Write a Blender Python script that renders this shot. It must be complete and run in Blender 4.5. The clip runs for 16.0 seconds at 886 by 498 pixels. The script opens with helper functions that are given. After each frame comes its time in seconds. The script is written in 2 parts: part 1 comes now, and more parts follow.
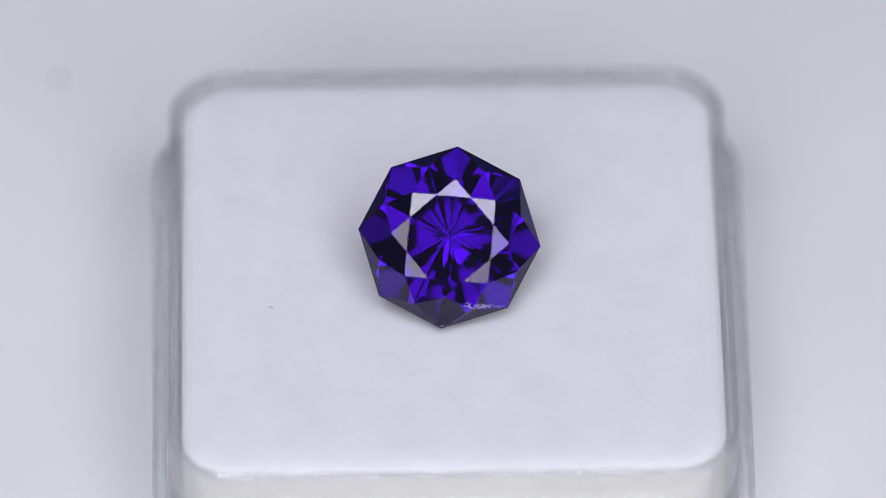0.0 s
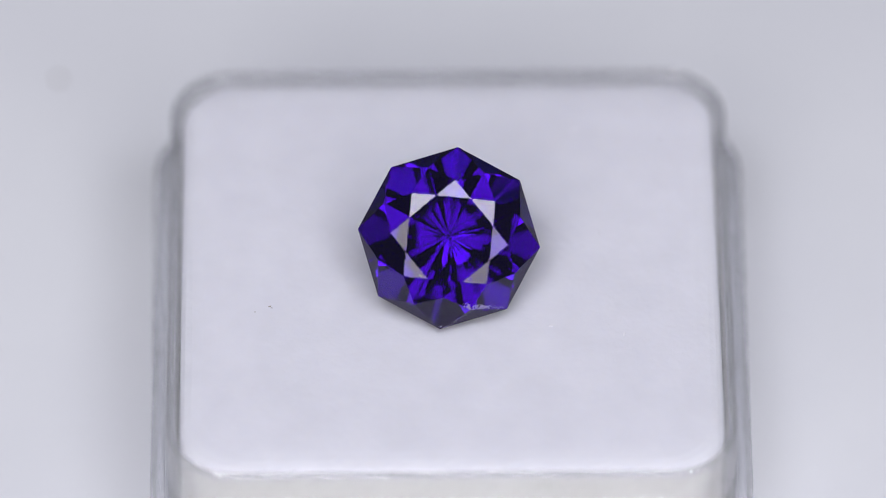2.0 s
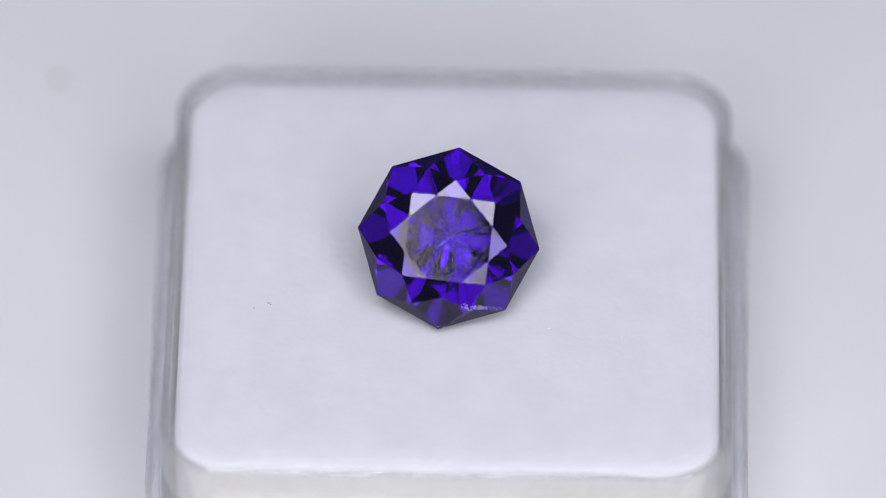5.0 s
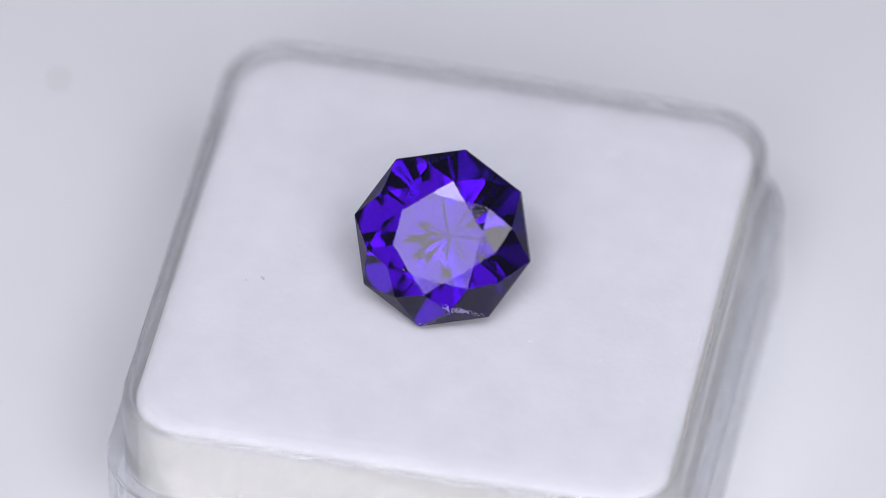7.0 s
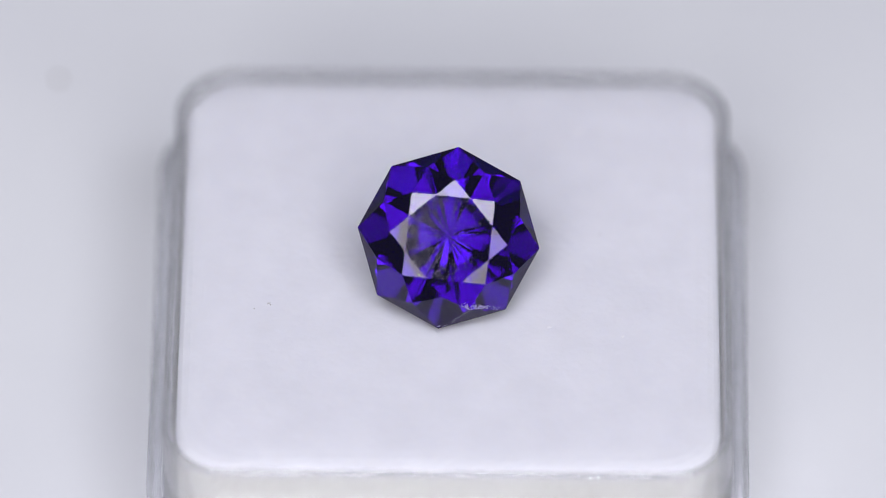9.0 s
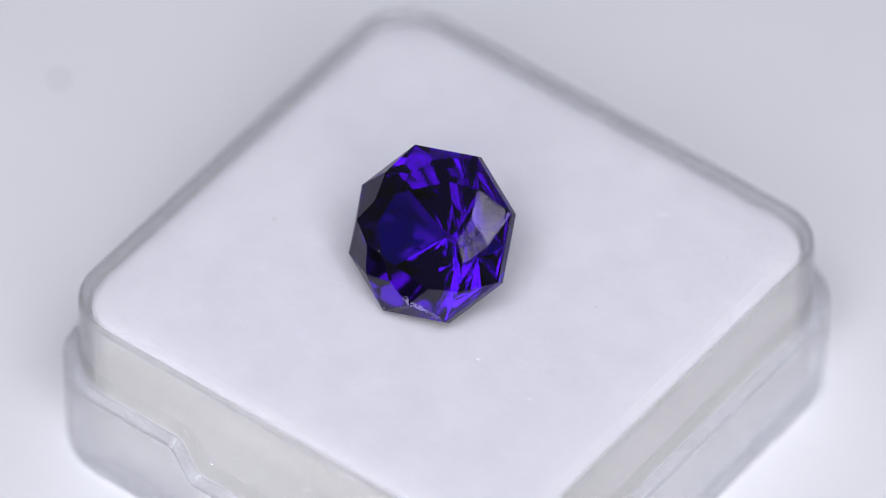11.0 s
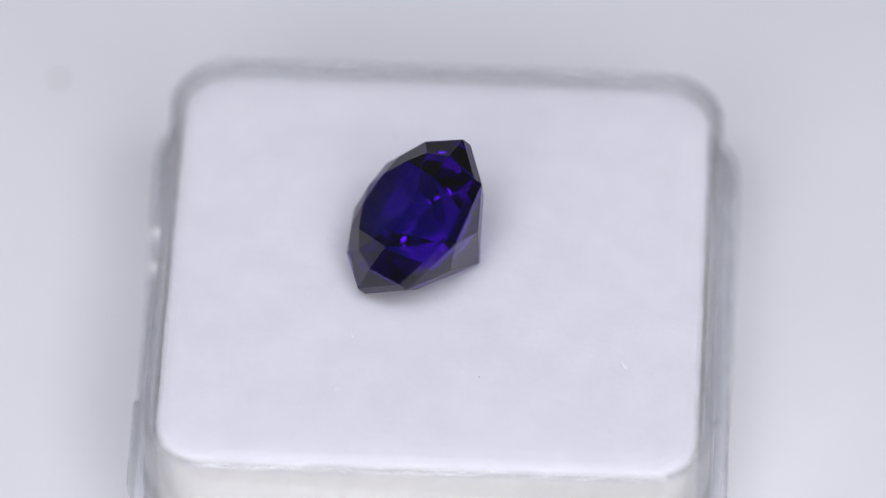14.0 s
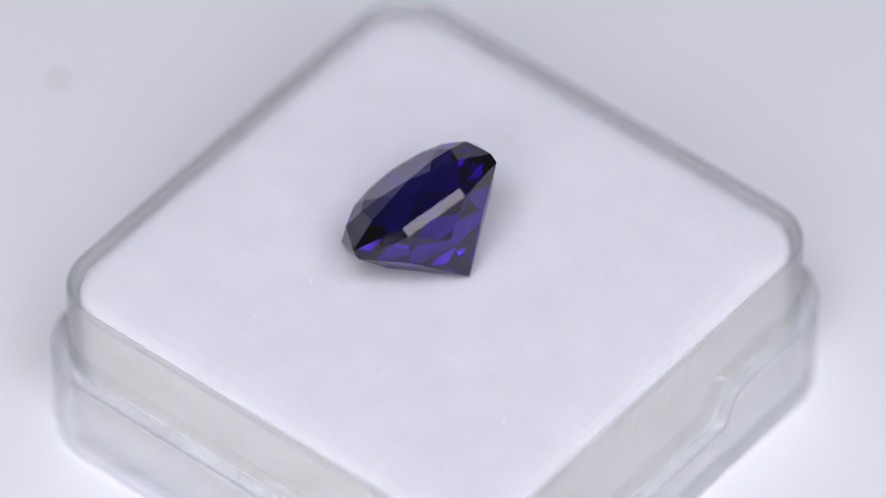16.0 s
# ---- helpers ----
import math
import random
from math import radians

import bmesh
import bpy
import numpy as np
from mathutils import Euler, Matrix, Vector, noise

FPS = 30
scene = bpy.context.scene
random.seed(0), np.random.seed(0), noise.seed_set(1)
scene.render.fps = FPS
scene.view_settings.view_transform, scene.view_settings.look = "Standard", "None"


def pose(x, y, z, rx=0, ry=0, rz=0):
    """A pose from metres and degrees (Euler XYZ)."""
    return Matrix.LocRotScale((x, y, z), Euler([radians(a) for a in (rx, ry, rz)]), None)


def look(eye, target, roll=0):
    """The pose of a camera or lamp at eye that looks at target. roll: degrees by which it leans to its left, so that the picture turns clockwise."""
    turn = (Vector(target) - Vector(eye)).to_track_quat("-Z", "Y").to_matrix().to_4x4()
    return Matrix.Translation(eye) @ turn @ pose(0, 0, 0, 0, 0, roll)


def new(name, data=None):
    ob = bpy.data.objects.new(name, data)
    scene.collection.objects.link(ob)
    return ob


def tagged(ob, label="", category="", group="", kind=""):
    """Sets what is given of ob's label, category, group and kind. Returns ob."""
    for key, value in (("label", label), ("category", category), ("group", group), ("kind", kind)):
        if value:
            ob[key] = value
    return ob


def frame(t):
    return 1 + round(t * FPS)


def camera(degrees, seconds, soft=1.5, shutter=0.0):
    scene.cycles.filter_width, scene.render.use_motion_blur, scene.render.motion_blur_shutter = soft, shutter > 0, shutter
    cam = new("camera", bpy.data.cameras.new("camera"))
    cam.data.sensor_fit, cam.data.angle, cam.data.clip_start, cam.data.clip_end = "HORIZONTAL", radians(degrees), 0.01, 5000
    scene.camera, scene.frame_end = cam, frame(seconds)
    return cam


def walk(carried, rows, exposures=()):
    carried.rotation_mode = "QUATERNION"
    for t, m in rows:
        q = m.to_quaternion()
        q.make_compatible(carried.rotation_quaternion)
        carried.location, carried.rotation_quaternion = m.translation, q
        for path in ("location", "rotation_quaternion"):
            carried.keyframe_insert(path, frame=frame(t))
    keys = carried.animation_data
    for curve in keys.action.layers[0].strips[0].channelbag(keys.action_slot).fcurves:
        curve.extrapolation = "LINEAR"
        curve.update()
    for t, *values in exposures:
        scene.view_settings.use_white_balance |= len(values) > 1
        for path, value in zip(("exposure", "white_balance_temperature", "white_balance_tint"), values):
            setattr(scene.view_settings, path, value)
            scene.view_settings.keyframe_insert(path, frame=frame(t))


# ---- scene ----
U = 0.005                # one working unit: the girdle's radius, 5 mm
LIFT = 2.2 * U           # height of the case's upper rim over the table

cam = camera(5.17, 16.0, soft=0.7)
ELEV, DIST = radians(46.37), 108.03 * U
eye = Vector((-0.037 * U, -math.cos(ELEV) * DIST + 0.145 * U * math.sin(ELEV),
              LIFT + math.sin(ELEV) * DIST + 0.145 * U * math.cos(ELEV)))
CAM = pose(*eye, 90 - math.degrees(ELEV), 0, 0)
walk(cam, [(0, CAM), (16, CAM)], [(0, -0.12), (4, -0.095), (7, -0.045), (16, -0.02)])
cam.data.dof.use_dof = True
cam.data.dof.focus_distance = DIST - 0.75 * U
cam.data.dof.aperture_fstop = 14

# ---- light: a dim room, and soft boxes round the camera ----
world = bpy.data.worlds.new("room_light")
scene.world = world
world.use_nodes = True
wn = world.node_tree.nodes
wn["Background"].inputs[0].default_value = (0.90, 0.93, 1.0, 1)
wn["Background"].inputs[1].default_value = 0.11


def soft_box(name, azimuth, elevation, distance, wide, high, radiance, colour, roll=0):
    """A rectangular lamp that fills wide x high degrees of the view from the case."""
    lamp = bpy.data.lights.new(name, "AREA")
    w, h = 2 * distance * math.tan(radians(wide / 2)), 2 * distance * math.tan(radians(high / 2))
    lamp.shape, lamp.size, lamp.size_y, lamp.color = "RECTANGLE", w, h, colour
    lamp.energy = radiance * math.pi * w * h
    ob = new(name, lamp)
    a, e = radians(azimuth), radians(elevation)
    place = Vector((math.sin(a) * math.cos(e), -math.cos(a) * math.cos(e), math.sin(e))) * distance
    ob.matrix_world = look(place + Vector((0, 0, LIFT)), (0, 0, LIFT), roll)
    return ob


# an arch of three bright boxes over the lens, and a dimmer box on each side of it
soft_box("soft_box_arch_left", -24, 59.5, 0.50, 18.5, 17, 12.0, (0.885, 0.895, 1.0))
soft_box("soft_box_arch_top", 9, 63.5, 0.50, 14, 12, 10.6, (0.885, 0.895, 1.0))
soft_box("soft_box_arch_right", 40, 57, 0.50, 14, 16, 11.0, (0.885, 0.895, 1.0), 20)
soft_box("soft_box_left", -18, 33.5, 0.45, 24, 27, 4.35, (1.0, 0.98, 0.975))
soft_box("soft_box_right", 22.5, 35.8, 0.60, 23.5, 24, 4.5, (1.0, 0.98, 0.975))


# ---- materials ----
def material(name):
    m = bpy.data.materials.new(name)
    m.use_nodes = True
    nt = m.node_tree
    return m, nt, nt.nodes["Principled BSDF"]


def grain(nt, b, scale, strength, detail=6.0, distance=0.0002):
    co = nt.nodes.new("ShaderNodeTexCoord")
    n = nt.nodes.new("ShaderNodeTexNoise")
    n.inputs["Scale"].default_value, n.inputs["Detail"].default_value = scale, detail
    nt.links.new(co.outputs["Object"], n.inputs["Vector"])
    bump = nt.nodes.new("ShaderNodeBump")
    bump.inputs["Strength"].default_value, bump.inputs["Distance"].default_value = strength, distance
    nt.links.new(n.outputs["Fac"], bump.inputs["Height"])
    nt.links.new(bump.outputs["Normal"], b.inputs["Normal"])
    return co, n


def blotch(nt, b, co, scale, dark, light, low=0.35, high=0.65):
    n = nt.nodes.new("ShaderNodeTexNoise")
    n.inputs["Scale"].default_value, n.inputs["Detail"].default_value = scale, 4
    nt.links.new(co.outputs["Object"], n.inputs["Vector"])
    r = nt.nodes.new("ShaderNodeValToRGB")
    r.color_ramp.elements[0].position, r.color_ramp.elements[1].position = low, high
    r.color_ramp.elements[0].color, r.color_ramp.elements[1].color = (*dark, 1), (*light, 1)
    nt.links.new(n.outputs["Fac"], r.inputs["Fac"])
    nt.links.new(r.outputs["Color"], b.inputs["Base Color"])


def acrylic(name, roughness, milk=0.13, bend=0.46):
    """Slightly milky moulded plastic: mostly clear, with some bending of light, gloss and haze."""
    m = bpy.data.materials.new(name)
    m.use_nodes = True
    nt = m.node_tree
    nt.nodes.remove(nt.nodes["Principled BSDF"])

    def shader(kind, colour, **values):
        n = nt.nodes.new(kind)
        n.inputs["Color"].default_value = (*colour, 1)
        for k, v in values.items():
            n.inputs[k].default_value = v
        return n

    def mixed(f, a, c):
        n = nt.nodes.new("ShaderNodeMixShader")
        n.inputs[0].default_value = f
        nt.links.new(a.outputs[0], n.inputs[1])
        nt.links.new(c.outputs[0], n.inputs[2])
        return n
    clear = shader("ShaderNodeBsdfTransparent", (0.974, 0.976, 0.984))
    bent = shader("ShaderNodeBsdfGlass", (0.974, 0.976, 0.985), IOR=1.47, Roughness=roughness)
    haze = mixed(0.5, shader("ShaderNodeBsdfDiffuse", (0.82, 0.82, 0.85)), shader("ShaderNodeBsdfTranslucent", (0.82, 0.82, 0.85)))
    gloss = shader("ShaderNodeBsdfGlossy", (1, 1, 1), Roughness=0.06)
    co = nt.nodes.new("ShaderNodeTexCoord")
    n = nt.nodes.new("ShaderNodeTexNoise")
    n.inputs["Scale"].default_value, n.inputs["Detail"].default_value = 240, 3
    nt.links.new(co.outputs["Object"], n.inputs["Vector"])
    bump = nt.nodes.new("ShaderNodeBump")
    bump.inputs["Strength"].default_value, bump.inputs["Distance"].default_value = 0.12, 0.0001
    nt.links.new(n.outputs["Fac"], bump.inputs["Height"])
    nt.links.new(bump.outputs["Normal"], bent.inputs["Normal"])
    nt.links.new(bump.outputs["Normal"], gloss.inputs["Normal"])
    last = mixed(0.04, mixed(milk, mixed(bend, clear, bent), haze), gloss)
    nt.links.new(last.outputs[0], nt.nodes["Material Output"].inputs["Surface"])
    return m


ACRYLIC = acrylic("clear_acrylic", 0.015)
TRAY_ACRYLIC = acrylic("clear_tray_acrylic", 0.01, 0.07, 0.66)
# milkier acrylic that stands in for the lamps' reflection on the tray's edge
LIP_SHEEN = acrylic("lip_sheen_acrylic", 0.12, 0.10, 0.5)

FOAM, nt, b = material("white_foam")
b.inputs["Roughness"].default_value = 0.95
b.inputs["Subsurface Weight"].default_value, b.inputs["Subsurface Scale"].default_value = 0.75, 0.0022
b.inputs["Subsurface Radius"].default_value = (1.0, 0.96, 0.92)
co, n = grain(nt, b, 2600, 0.4, 6, 0.0001)
blotch(nt, b, co, 420, (0.692, 0.684, 0.760), (0.733, 0.724, 0.806), 0.3, 0.7)

CORE, nt, b = material("cream_sponge")
b.inputs["Roughness"].default_value = 0.95
co, n = grain(nt, b, 1900, 0.45, 6, 0.0003)
blotch(nt, b, co, 1700, (0.635, 0.620, 0.578), (0.715, 0.702, 0.658), 0.36, 0.6)

PAPER, nt, b = material("white_paper")
b.inputs["Roughness"].default_value = 0.8
co, n = grain(nt, b, 2400, 0.12, 5, 0.0001)
blotch(nt, b, co, 40, (0.69, 0.693, 0.73), (0.725, 0.728, 0.76))



def gem_material(name, wave):
    """Coloured crystal: bent light takes the body's colour, the polish mirrors without colour.
    wave: depth in metres of the fine polishing lines that run towards the stone's point."""
    m = bpy.data.materials.new(name)
    m.use_nodes = True
    nt = m.node_tree
    nt.nodes.remove(nt.nodes["Principled BSDF"])
    body = nt.nodes.new("ShaderNodeBsdfRefraction")
    body.inputs["Color"].default_value = (0.195, 0.033, 0.585, 1)
    body.inputs["IOR"].default_value = 1.69
    body.inputs["Roughness"].default_value = 0.035
    gloss = nt.nodes.new("ShaderNodeBsdfGlossy")
    gloss.inputs["Roughness"].default_value = 0.0
    gloss.inputs["Color"].default_value = (0.63, 0.615, 0.64, 1)
    fresnel = nt.nodes.new("ShaderNodeFresnel")
    fresnel.inputs["IOR"].default_value = 1.80
    mix = nt.nodes.new("ShaderNodeMixShader")
    nt.links.new(fresnel.outputs[0], mix.inputs[0])
    nt.links.new(body.outputs[0], mix.inputs[1])
    nt.links.new(gloss.outputs[0], mix.inputs[2])
    nt.links.new(mix.outputs[0], nt.nodes["Material Output"].inputs["Surface"])
    if wave:
        co = nt.nodes.new("ShaderNodeTexCoord")
        flat = nt.nodes.new("ShaderNodeVectorMath")
        flat.operation = "MULTIPLY"
        flat.inputs[1].default_value = (1, 1, 0)
        ray = nt.nodes.new("ShaderNodeVectorMath")
        ray.operation = "NORMALIZE"
        n = nt.nodes.new("ShaderNodeTexNoise")
        n.inputs["Scale"].default_value, n.inputs["Detail"].default_value = 2.0, 0.3
        bump = nt.nodes.new("ShaderNodeBump")
        bump.inputs["Strength"].default_value, bump.inputs["Distance"].default_value = 1.0, wave
        nt.links.new(co.outputs["Object"], flat.inputs[0])
        nt.links.new(flat.outputs[0], ray.inputs[0])
        nt.links.new(ray.outputs[0], n.inputs["Vector"])
        nt.links.new(n.outputs["Fac"], bump.inputs["Height"])
        nt.links.new(bump.outputs["Normal"], body.inputs["Normal"])
        nt.links.new(bump.outputs["Normal"], gloss.inputs["Normal"])
    return m


GEM = gem_material("violet_blue_gemstone", 0)
GEM_LOWER = gem_material("violet_blue_gemstone_lower_polish", 0.00005)


# ---- building ----
def part(name, bm, mat, parent, label="", smooth=False):
    bmesh.ops.recalc_face_normals(bm, faces=bm.faces)
    me = bpy.data.meshes.new(name)
    bm.to_mesh(me)
    bm.free()
    me.materials.append(mat)
    for f in me.polygons:
        f.use_smooth = smooth
    ob = new(name, me)
    if parent:
        ob.parent = parent
    return tagged(ob, label)


def rounded(half, radius, steps=10, stops=()):
    """A square with round corners, counter-clockwise, with extra points at x = stops on the two sides that face y."""
    ring = []
    for k in range(4):
        a0 = math.pi / 2 * k
        cx = (half - radius) * (1 if k in (0, 3) else -1)
        cy = (half - radius) * (1 if k in (0, 1) else -1)
        for j in range(steps + 1):
            a = a0 + math.pi / 2 * j / steps
            ring.append((cx + radius * math.cos(a), cy + radius * math.sin(a)))
        if k == 0:
            ring += [(x, half) for x in sorted(stops, reverse=True)]
        if k == 2:
            ring += [(x, -half) for x in sorted(stops)]
    return ring


DEEP = 0.996             # the case is a little shorter than wide


def stack(bm, rings):
    """Skins rings of points, each (list of (x, y), z or function of (x, y)), in working units."""
    rows = []
    for pts, z in rings:
        rows.append([bm.verts.new((x * U, y * DEEP * U, (z(x, y) if callable(z) else z) * U + LIFT)) for x, y in pts])
    for a, c in zip(rows, rows[1:]):
        for i in range(len(a)):
            j = (i + 1) % len(a)
            bm.faces.new((a[i], a[j], c[j], c[i]))
    return rows


# ---- the white sheet under everything ----
bm = bmesh.new()
bmesh.ops.create_grid(bm, x_segments=24, y_segments=24, size=0.30)
# front edge stops close to the case, so the lower facets mirror darkness
bmesh.ops.translate(bm, verts=bm.verts, vec=(0, 0.30 - 5.2 * U, 0))
ground = part("ground", bm, PAPER, None, "matt white paper sheet that covers the table")
tagged(ground, kind="structure", category="sheet")

# added dark plane, out of view: it only darkens what the facets mirror
DARK, nt, b = material("added_dark_matt")
b.inputs["Roughness"].default_value = 0.6
co, n = grain(nt, b, 300, 0.2, 5, 0.0003)
blotch(nt, b, co, 14, (0.018, 0.017, 0.017), (0.032, 0.030, 0.029))
bm = bmesh.new()
bmesh.ops.create_grid(bm, x_segments=2, y_segments=2, size=1.6)
bmesh.ops.translate(bm, verts=bm.verts, vec=(0, 0, -0.0005))
tagged(part("unseen_dark_plane", bm, DARK, None, "unseen dark plane under the white sheet, added for the stone to mirror"), kind="structure", category="table")

# ---- the case ----
case = new("gem_case")
tagged(case, "square clear acrylic gem case filled with white foam, open", "case")
PLATE = -0.012           # the felt's upper face, just below the rim

bm = bmesh.new()
wall_rings = [(rounded(3.06, 0.67), -2.06), (rounded(3.09, 0.70), -2.03), (rounded(3.10, 0.71), -1.95)]
for k in range(13):      # a rim rounded like a bead
    a = math.pi * k / 12
    h = 3.052 + 0.048 * math.cos(a)
    wall_rings.append((rounded(h, 0.71 - (3.10 - h)), -0.048 + 0.048 * math.sin(a)))
wall_rings += [(rounded(3.0, 0.61), -1.9), (rounded(2.96, 0.57), -1.96)]
rows = stack(bm, wall_rings)
bm.faces.new(rows[0][::-1])
bm.faces.new(rows[-1])
inner_box = part("inner_box", bm, ACRYLIC, case, "open clear acrylic box with a rounded rim", True)
inner_box.visible_shadow = False


def tray_top(x, y):
    """The tray's wall is cut lower for the fingers on two opposite sides."""
    if abs(y) < 2.6:
        return -0.95
    k = min(1, max(0, (1.34 - abs(x)) / 0.34))
    return -0.95 - 0.42 * k * k * (3 - 2 * k)


STOPS = [sgn * (1.34 - 0.0425 * k) for sgn in (-1, 1) for k in range(9)] + [-0.5, 0.5]
bm = bmesh.new()
tray = []
for h, z in ((3.19, -2.2), (3.24, -2.185), (3.275, -2.14), (3.28, -2.05)):
    tray.append((rounded(h, 0.88 - (3.28 - h), stops=STOPS), z))
tray.append((rounded(3.29, 0.89, stops=STOPS), lambda x, y: tray_top(x, y) - 0.02))
tray.append((rounded(3.28, 0.88, stops=STOPS), tray_top))
tray.append((rounded(3.12, 0.74, stops=STOPS), tray_top))
tray.append((rounded(3.11, 0.73, stops=STOPS), lambda x, y: tray_top(x, y) - 0.02))
tray.append((rounded(3.11, 0.73, stops=STOPS), -2.05))
tray.append((rounded(3.06, 0.70, stops=STOPS), -2.085))
rows = stack(bm, tray)
bm.faces.new(rows[0][::-1])
bm.faces.new(rows[-1])
base = part("tray", bm, TRAY_ACRYLIC, case, "clear acrylic lower tray with finger cut-outs", False)
base.visible_shadow = False

bm = bmesh.new()
rng = random.Random(4)


def frayed(h, r, jag):
    return [(x + rng.uniform(-jag, jag), y + rng.uniform(-jag, jag)) for x, y in
            rounded(h, r, 8, [(h - r) * (i - 23) / 23.5 for i in range(47)])]


rows = stack(bm, [(frayed(2.89, 0.50, 0.006), -1.93), (frayed(2.935, 0.54, 0.010), -1.85)]
             + [(frayed(2.94, 0.55, 0.010), -1.8 + 0.1 * i) for i in range(16)] + [(frayed(2.93, 0.54, 0.010), -0.20)])
bm.faces.new(rows[0][::-1])
bm.faces.new(rows[-1])
foam = part("foam_insert", bm, CORE, case, "soft cream sponge block")

bm = bmesh.new()
rows = stack(bm, [(frayed(2.91, 0.54, 0.005), -0.197), (frayed(2.955, 0.58, 0.006), -0.175), (frayed(2.955, 0.58, 0.007), -0.13),
                  (frayed(2.94, 0.60, 0.009), -0.095), (frayed(2.90, 0.60, 0.006), -0.065), (frayed(2.83, 0.60, 0.003), -0.042),
                  (frayed(2.70, 0.58, 0.001), -0.024), (frayed(2.50, 0.5, 0), -0.015), (frayed(2.40, 0.5, 0), PLATE)])
bm.faces.new(rows[0][::-1])
bm.faces.new(rows[-1])
pad = part("felt_pad", bm, FOAM, case, "soft white felt pad with a frayed edge")
rng = random.Random(11)
bm = bmesh.new()
for k in range(700):     # loose fibres along the pad's edge
    u, sgn, ax = rng.uniform(-2.75, 2.75), rng.choice((-1, 1)), rng.random() < 0.5
    d = 2.925 * sgn
    x, y = (d, u) if ax else (u, d)
    ang, l, w = rng.uniform(0, 6.28), rng.uniform(0.015, 0.045), rng.uniform(0.002, 0.004)
    z = rng.uniform(-0.105, -0.07)
    c, n = Vector((math.cos(ang), math.sin(ang), rng.uniform(-0.1, 0.35))) * l, Vector((-math.sin(ang), math.cos(ang), 0)) * w
    o = Vector((x, y * DEEP, z))
    tip = bm.verts.new((o + c) * U + Vector((0, 0, LIFT)))
    foot = [bm.verts.new((o + v) * U + Vector((0, 0, LIFT))) for v in (n, -n, Vector((0, 0, -w * 2)))]
    for i in range(3):
        bm.faces.new((foot[i], foot[(i + 1) % 3], tip))
tagged(part("fringe", bm, FOAM, case, "short white fibres along the felt's edge"), kind="stuff")

# added strip on the tray's edge: the bright reflection put in as haze
bm = bmesh.new()
lip_sheen = []
for h, up in ((3.272, 0.003), (3.264, 0.014), (3.136, 0.014), (3.128, 0.003)):
    lip_sheen.append((rounded(h, 0.88 - (3.28 - h), stops=STOPS), lambda x, y, up=up: tray_top(x, y) + up))
stack(bm, lip_sheen + lip_sheen[:1])
part("lip_sheen", bm, LIP_SHEEN, case, "milky strip on the tray's upper edge, put in for the lamps' sheen").visible_shadow = False

# ---- the gemstone ----
RA, ZA, RT, GT, RP, DEPTH, RTAB = 0.810, 0.195, 0.644, 0.115, 0.688, 0.955, 0.496
C8 = math.cos(math.pi / 8)
ZT = ZA * (1 - RT) / (1 - C8 * RA)
ZTAB = ZA + (RA - RTAB) * (ZT - ZA) / (RA - RT * C8)
ZP = -GT - DEPTH * (1 - C8 * RP)


def gem_part(which):
    bm = bmesh.new()

    def ring(r, half, z):
        return [bm.verts.new((r * U * math.cos(radians(90 - 45 * (i + half))), r * U * math.sin(radians(90 - 45 * (i + half))), z * U))
                for i in range(8)]
    tab, tip, apex = ring(RTAB, 0.5, ZTAB), ring(RT, 0, ZT), ring(RA, 0.5, ZA)
    top, low, brk = ring(1, 0, 0), ring(1, 0, -GT), ring(RP, 0.5, ZP)
    culet = bm.verts.new((0, 0, (-GT - DEPTH) * U))
    faces = [("table", tab[::-1])]
    for i in range(8):
        j, h = (i + 1) % 8, (i - 1) % 8
        faces += [("crown", (tab[h], tab[i], tip[i])),                   # star
                  ("crown", (tab[i], tip[j], apex[i], tip[i])),          # upper kite
                  ("crown", (tip[i], apex[i], top[i], apex[h])),         # kite at the corner
                  ("crown", (apex[i], top[j], top[i])),                  # facet along the girdle
                  ("girdle", (top[i], top[j], low[j], low[i])),
                  ("pavilion", (low[i], low[j], brk[i])),
                  ("pavilion", (low[i], brk[i], culet, brk[h]))]
    centre = Vector((0, 0, -0.1 * U))
    for kind, vs in faces:
        if kind == which:
            f = bm.faces.new(vs)
            f.normal_update()
            if f.normal.dot(f.calc_center_median() - centre) < 0:
                f.normal_flip()
    bmesh.ops.delete(bm, geom=[v for v in bm.verts if not v.link_faces], context="VERTS")
    me = bpy.data.meshes.new(which)
    bm.to_mesh(me)
    bm.free()
    me.materials.append(GEM_LOWER if which == "pavilion" else GEM)
    ob = new(which, me)
    ob.parent = gem
    return ob


gem = new("gemstone")
tagged(gem, "deep violet-blue octagonal faceted gemstone lying tilted on white foam", "gemstone")
gem_parts = [gem_part(k) for k in ("table", "crown", "girdle", "pavilion")]
GEM_TILT = (Matrix.Rotation(0.0013, 4, "Z") @ Matrix.Rotation(0.7848, 4, "X") @ Matrix.Rotation(-0.1132, 4, "Z"))
gem_low = min((GEM_TILT @ v.co).z for ob in gem_parts for v in ob.data.vertices)
GEM_REST = Matrix.Translation((0.028 * U, -0.382 * U, LIFT + PLATE * U - gem_low + 0.00001)) @ GEM_TILT
CASE_SET = Matrix.Translation((0.043 * U, -0.091 * U, 0)) @ Matrix.Rotation(-0.0088, 4, "Z")

# ---- small marks ----
CHIP, nt, b = material("frosted_chip")
b.inputs["Base Color"].default_value, b.inputs["Roughness"].default_value = (0.24, 0.20, 0.42, 1), 0.4
grain(nt, b, 9000, 0.6, 3, 0.00005)
LINT, nt, b = material("dark_lint")
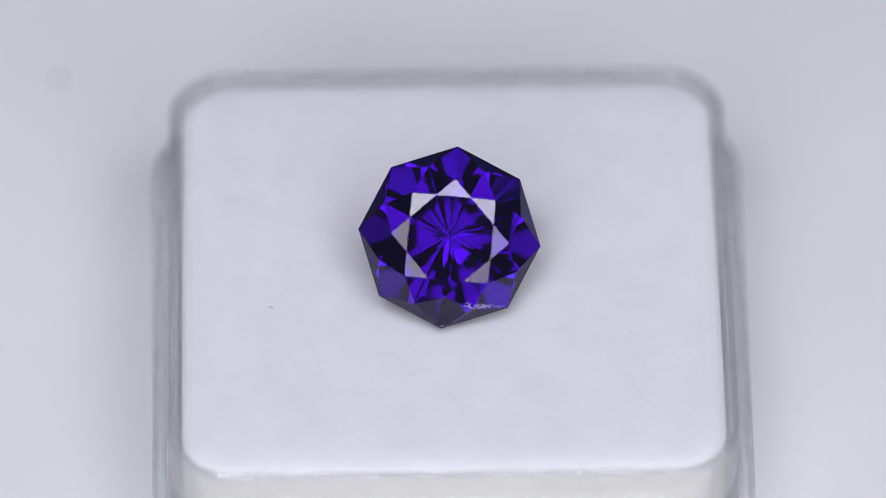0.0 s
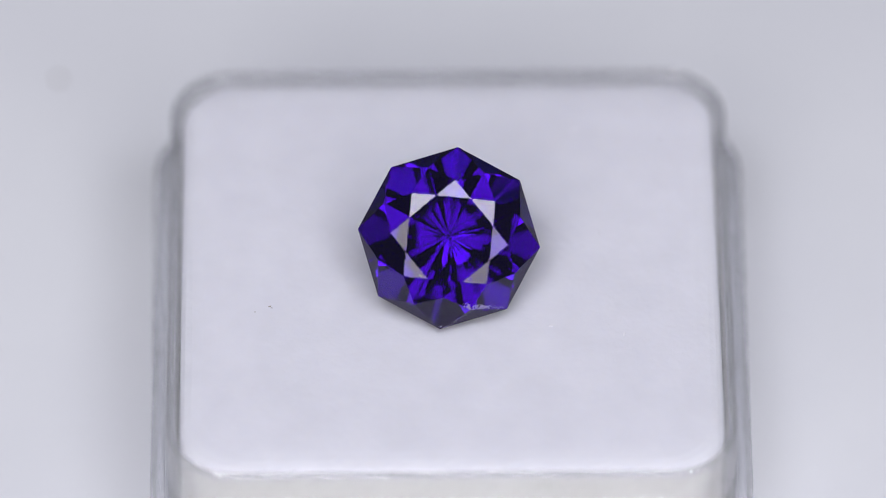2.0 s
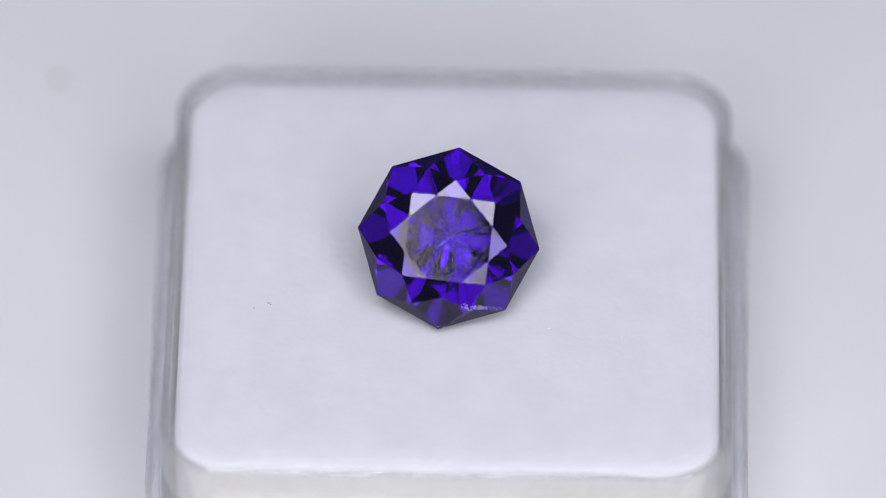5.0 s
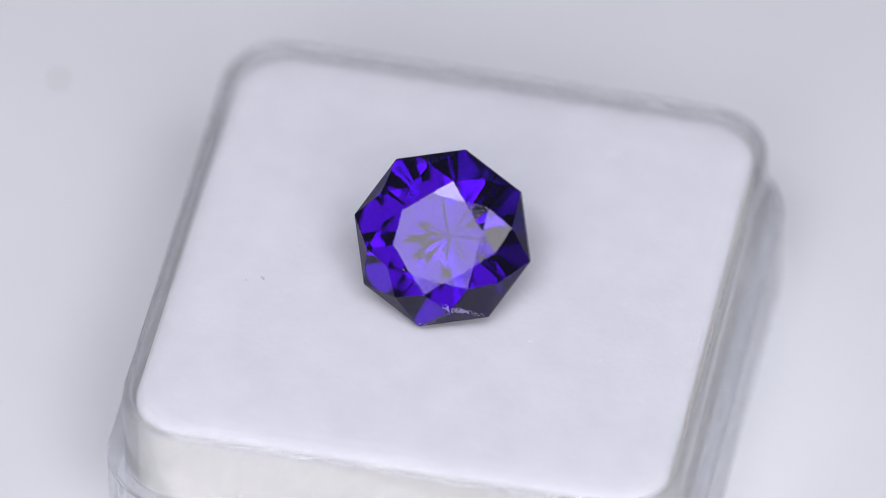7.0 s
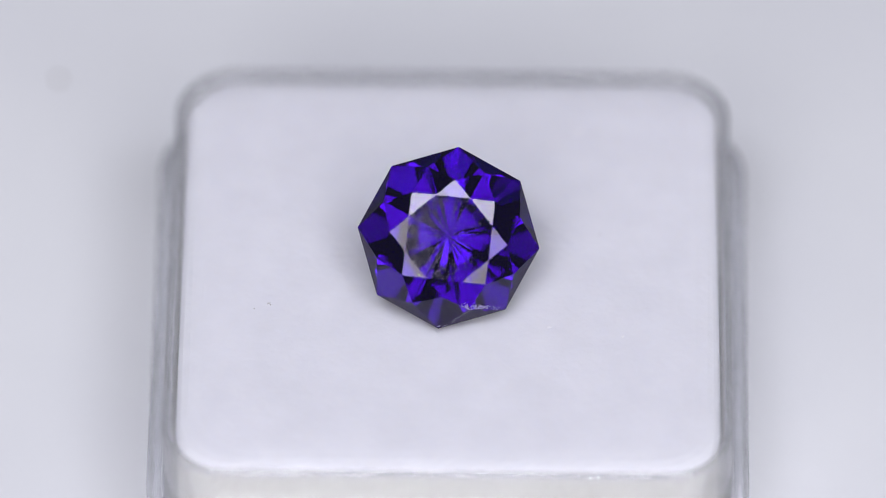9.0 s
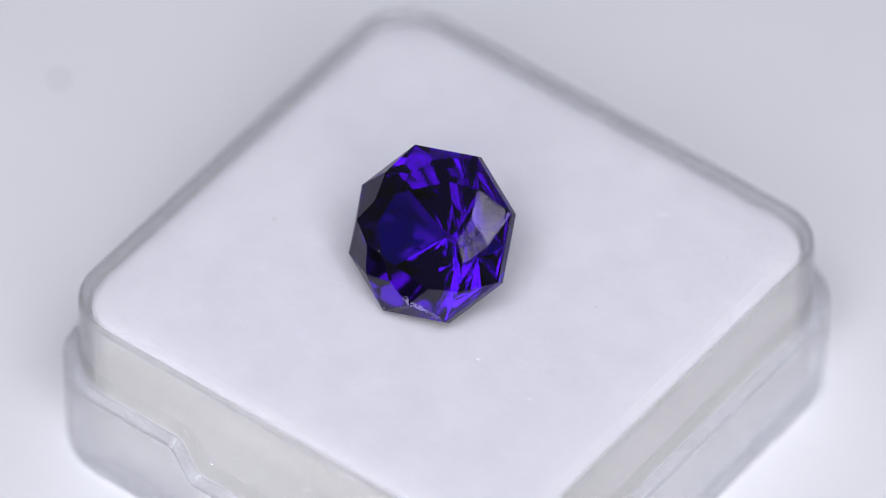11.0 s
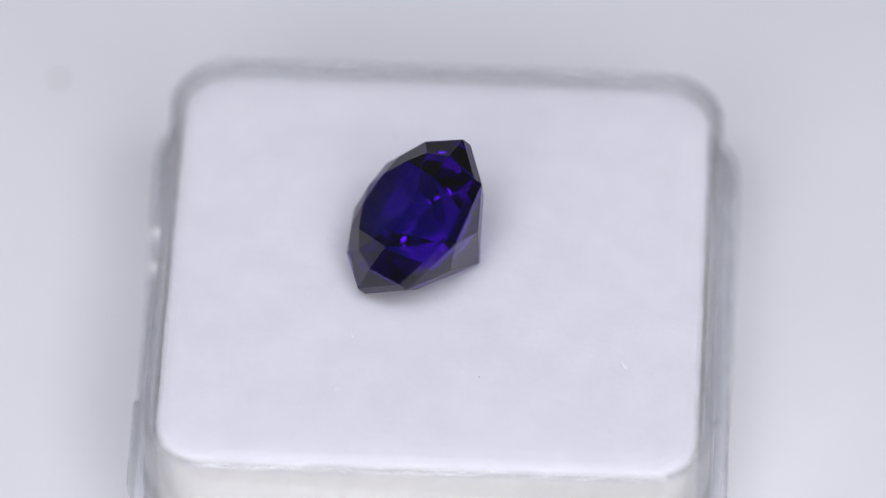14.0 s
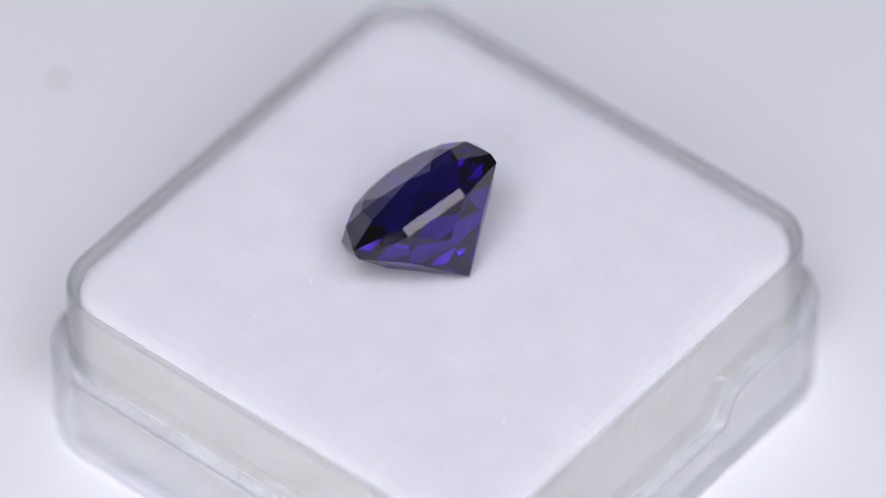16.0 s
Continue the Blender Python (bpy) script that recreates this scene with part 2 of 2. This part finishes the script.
b.inputs["Base Color"].default_value, b.inputs["Roughness"].default_value = (0.20, 0.17, 0.135, 1), 0.9
grain(nt, b, 9000, 0.3)

TUFT, nt, b = material("white_tuft")
b.inputs["Base Color"].default_value, b.inputs["Roughness"].default_value = (0.78, 0.77, 0.83, 1), 0.95
grain(nt, b, 6000, 0.4)


def ring_point(r, i, z):
    a = radians(90 - 45 * i)
    return Vector((r * math.cos(a), r * math.sin(a), z)) * U


def flakes(name, corners, spots, label, mat=None):
    """Small frosted splinters on one flat facet; spots: (weight of each corner, size)."""
    a, c, d = corners
    up = (c - a).cross(d - a).normalized()
    if up.dot(a) < 0:
        up = -up
    side = (c - a).normalized()
    other = up.cross(side)
    bm = bmesh.new()
    for wa, wc, wd, size in spots:
        mid = (a * wa + c * wc + d * wd) / (wa + wc + wd) + up * 0.000004
        turn, n = rng.uniform(0, 6.28), rng.choice((3, 4, 5))
        vs = []
        for k in range(n):
            ang = turn + 6.283 * k / n
            r = size * U * rng.uniform(0.5, 1.1)
            vs.append(mid + side * math.cos(ang) * r + other * math.sin(ang) * r * 0.55)
        peak = bm.verts.new(mid + up * size * U * 0.25)
        ring = [bm.verts.new(v) for v in vs]
        for k in range(n):
            bm.faces.new((ring[k], ring[(k + 1) % n], peak))
        bm.faces.new(ring[::-1])
    return part(name, bm, mat or CHIP, gem, label)


kite = (ring_point(RA, 3.5, ZA), ring_point(1, 3, 0), ring_point(RT, 3, ZT))
spots = []
for k in range(110):
    f = rng.betavariate(1.6, 1.8) * 0.55
    spots.append((0.98 - f, f, abs(rng.gauss(0.10, 0.07)) * (1 - 0.6 * f), rng.uniform(0.004, 0.018)))
for k in range(36):
    f = 0.6 + 0.36 * rng.random()
    spots.append((1.02 - f, f, abs(rng.gauss(0.08, 0.04)), rng.uniform(0.004, 0.012)))
flakes("chip", kite, spots, "frosted chipped patch on the crown")
edge = (ring_point(1, 3, 0), ring_point(1, 4, 0), ring_point(RA, 3.5, ZA))
spots = []
for k in range(46):
    f = rng.random() ** 1.3
    spots.append((0.03 + 0.1 * rng.random(), f, 1.0 - f + rng.gauss(0, 0.03), rng.uniform(0.003, 0.011)))
spots += [(0.05, 0.88, 0.12, 0.020), (0.03, 0.90, 0.07, 0.014)]
flakes("nick", edge, spots, "thin frosted scratch near the girdle")
upper = (ring_point(RA, 3.5, ZA), ring_point(RT, 4, ZT), ring_point(RT, 3, ZT))
spots = []
for k in range(70):
    f = rng.betavariate(1.2, 2.4) * 0.42
    spots.append((1 - f, f * rng.uniform(0.5, 1.0), f * rng.uniform(0.0, 0.6), rng.uniform(0.004, 0.017)))
flakes("chip", upper, spots, "frosted chipped patch on the crown")
corner = (ring_point(1, 4, 0), ring_point(RA, 3.5, ZA), ring_point(RA, 4.5, ZA))
flakes("nick", corner, [(0.88, 0.07, 0.05, 0.018), (0.86, 0.10, 0.05, 0.012), (0.90, 0.03, 0.07, 0.010)], "small bright nick at a corner")
star = (ring_point(RTAB, 4.5, ZTAB), ring_point(RTAB, 5.5, ZTAB), ring_point(RT, 5, ZT))
flakes("pinpoint", star, [(0.74, 0.1, 0.22, 0.014), (0.70, 0.12, 0.26, 0.009)], "tiny dark pinpoint", LINT)


def lint(x, y, size, length, turn, mat, label):
    bm = bmesh.new()
    bmesh.ops.create_icosphere(bm, subdivisions=2, radius=1)
    for v in bm.verts:
        v.co *= 1 + 0.35 * noise.noise(v.co * 1.7 + Vector((x, y, 0)))
        v.co = Vector((v.co.x * length, v.co.y * size, v.co.z * size * 0.5)) * U
    bmesh.ops.rotate(bm, verts=bm.verts, matrix=Matrix.Rotation(turn, 3, "Z"))
    bmesh.ops.translate(bm, verts=bm.verts, vec=(x * U, y * U, LIFT + (PLATE + size * 0.2) * U))
    return part("lint", bm, mat, case, label)


for x, y, size, length, turn in ((-1.98, -0.55, 0.006, 0.018, 0.5), (-1.96, -0.57, 0.005, 0.014, -0.6), (-2.14, -0.63, 0.005, 0.008, 0.2),
                                 (1.65, 0.54, 0.006, 0.007, 0.9), (2.36, 2.0, 0.006, 0.009, 0.1)):
    lint(x, y, size, length, turn, LINT, "tiny dark lint fibre on the foam")
for x, y, size, length, turn in ((1.10, -0.87, 0.018, 0.03, 0.3), (1.40, 2.11, 0.02, 0.07, 0.5), (1.9, -1.0, 0.014, 0.03, 1.2)):
    lint(x, y, size, length, turn, TUFT, "small raised tuft of white foam")

# the spot of dust on the lens, modelled as a speck on the sheet
bm = bmesh.new()
bmesh.ops.create_icosphere(bm, subdivisions=2, radius=0.047 * U)
bmesh.ops.scale(bm, vec=(1, 1, 0.3), verts=bm.verts)
bmesh.ops.translate(bm, vec=(-4.463 * U, 5.0 * U, 0.007 * U), verts=bm.verts)
DUST, nt, b = material("brown_dust")
b.inputs["Base Color"].default_value, b.inputs["Roughness"].default_value = (0.11, 0.075, 0.04, 1), 0.9
grain(nt, b, 9000, 0.3)
speck = part("lens_dust_speck", bm, DUST, None)
tagged(speck, "tiny brownish speck set on the paper in place of lens dust", "dust")

# the turntable's angle in degrees and its small drift
TURN = [
    (0, 1.51, -0.004, 0.006), (0.1, 0.64, -0.009, 0.003), (0.2, -0.88, -0.012, 0.001), (0.3, -2.89, -0.016, -0.001), (0.4, -4.41, -0.02, -0.003), (0.5, -4.79, -0.023, -0.004),
    (0.6, -3.34, -0.018, -0.004), (0.7, -1.55, -0.013, -0.004), (0.8, 0.84, -0.009, -0.004), (1, 2.85, -0.004, -0.004), (1.1, 3.4, -0.006, -0.002), (1.2, 3.7, -0.008, 0),
    (1.3, 2.8, -0.01, 0.002), (1.4, 1.4, -0.012, 0.004), (1.5, 0.4, -0.014, 0.005), (1.6, -1.3, -0.013, 0.004), (1.7, -2.9, -0.011, 0.002), (1.8, -2.2, -0.01, 0.001),
    (1.9, -0.4, -0.008, -0.001), (2, 0.99, -0.006, -0.003), (2.1, 2.4, -0.007, -0.003), (2.2, 4.2, -0.008, -0.004), (2.3, 6.3, -0.008, -0.005), (2.5, 10.98, -0.01, -0.007),
    (3, 18.35, 0, -0.003), (3.5, 27.1, -0.005, -0.005), (4, 18.12, -0.002, 0.002), (4.2, 14.24, 0, -0.001), (5.25, -5.9, 0, -0.003), (6.15, -23.3, 0, -0.006),
    (6.3, -25.03, 0, -0.006), (6.5, -21.07, 0, -0.004), (7, -11.65, 0.001, -0.001), (7.5, -1.73, -0.002, -0.005), (8, 5.81, 0.033, -0.005), (8.3, 9.85, 0.036, 0.003),
    (8.5, 7.3, 0.036, 0.008), (8.7, 3.58, 0.022, 0.008), (9, -0.16, -0.003, 0.003), (9.2, -3.96, -0.003, 0.003), (11.5, -46.33, 0.03, 0.016), (12, -55.52, 0.017, 0.016),
    (12.5, -63.48, -0.02, 0.001), (13, -74.95, -0.02, 0.007), (13.5, -84.17, -0.027, -0.045), (14, -92.21, -0.011, -0.005), (14.5, -101.86, 0.027, 0.003), (15, -109.17, 0.011, -0.003),
    (15.5, -119.76, 0.022, 0.012), (16, -128.8, -0.02, 0.008)]


def motions():
    turned = [(t, Matrix.Translation((x * U, y * U, 0)) @ Matrix.Rotation(radians(a), 4, "Z")) for t, a, x, y in TURN]
    walk(case, [(t, m @ CASE_SET) for t, m in turned])
    walk(gem, [(t, m @ GEM_REST) for t, m in turned])


motions()
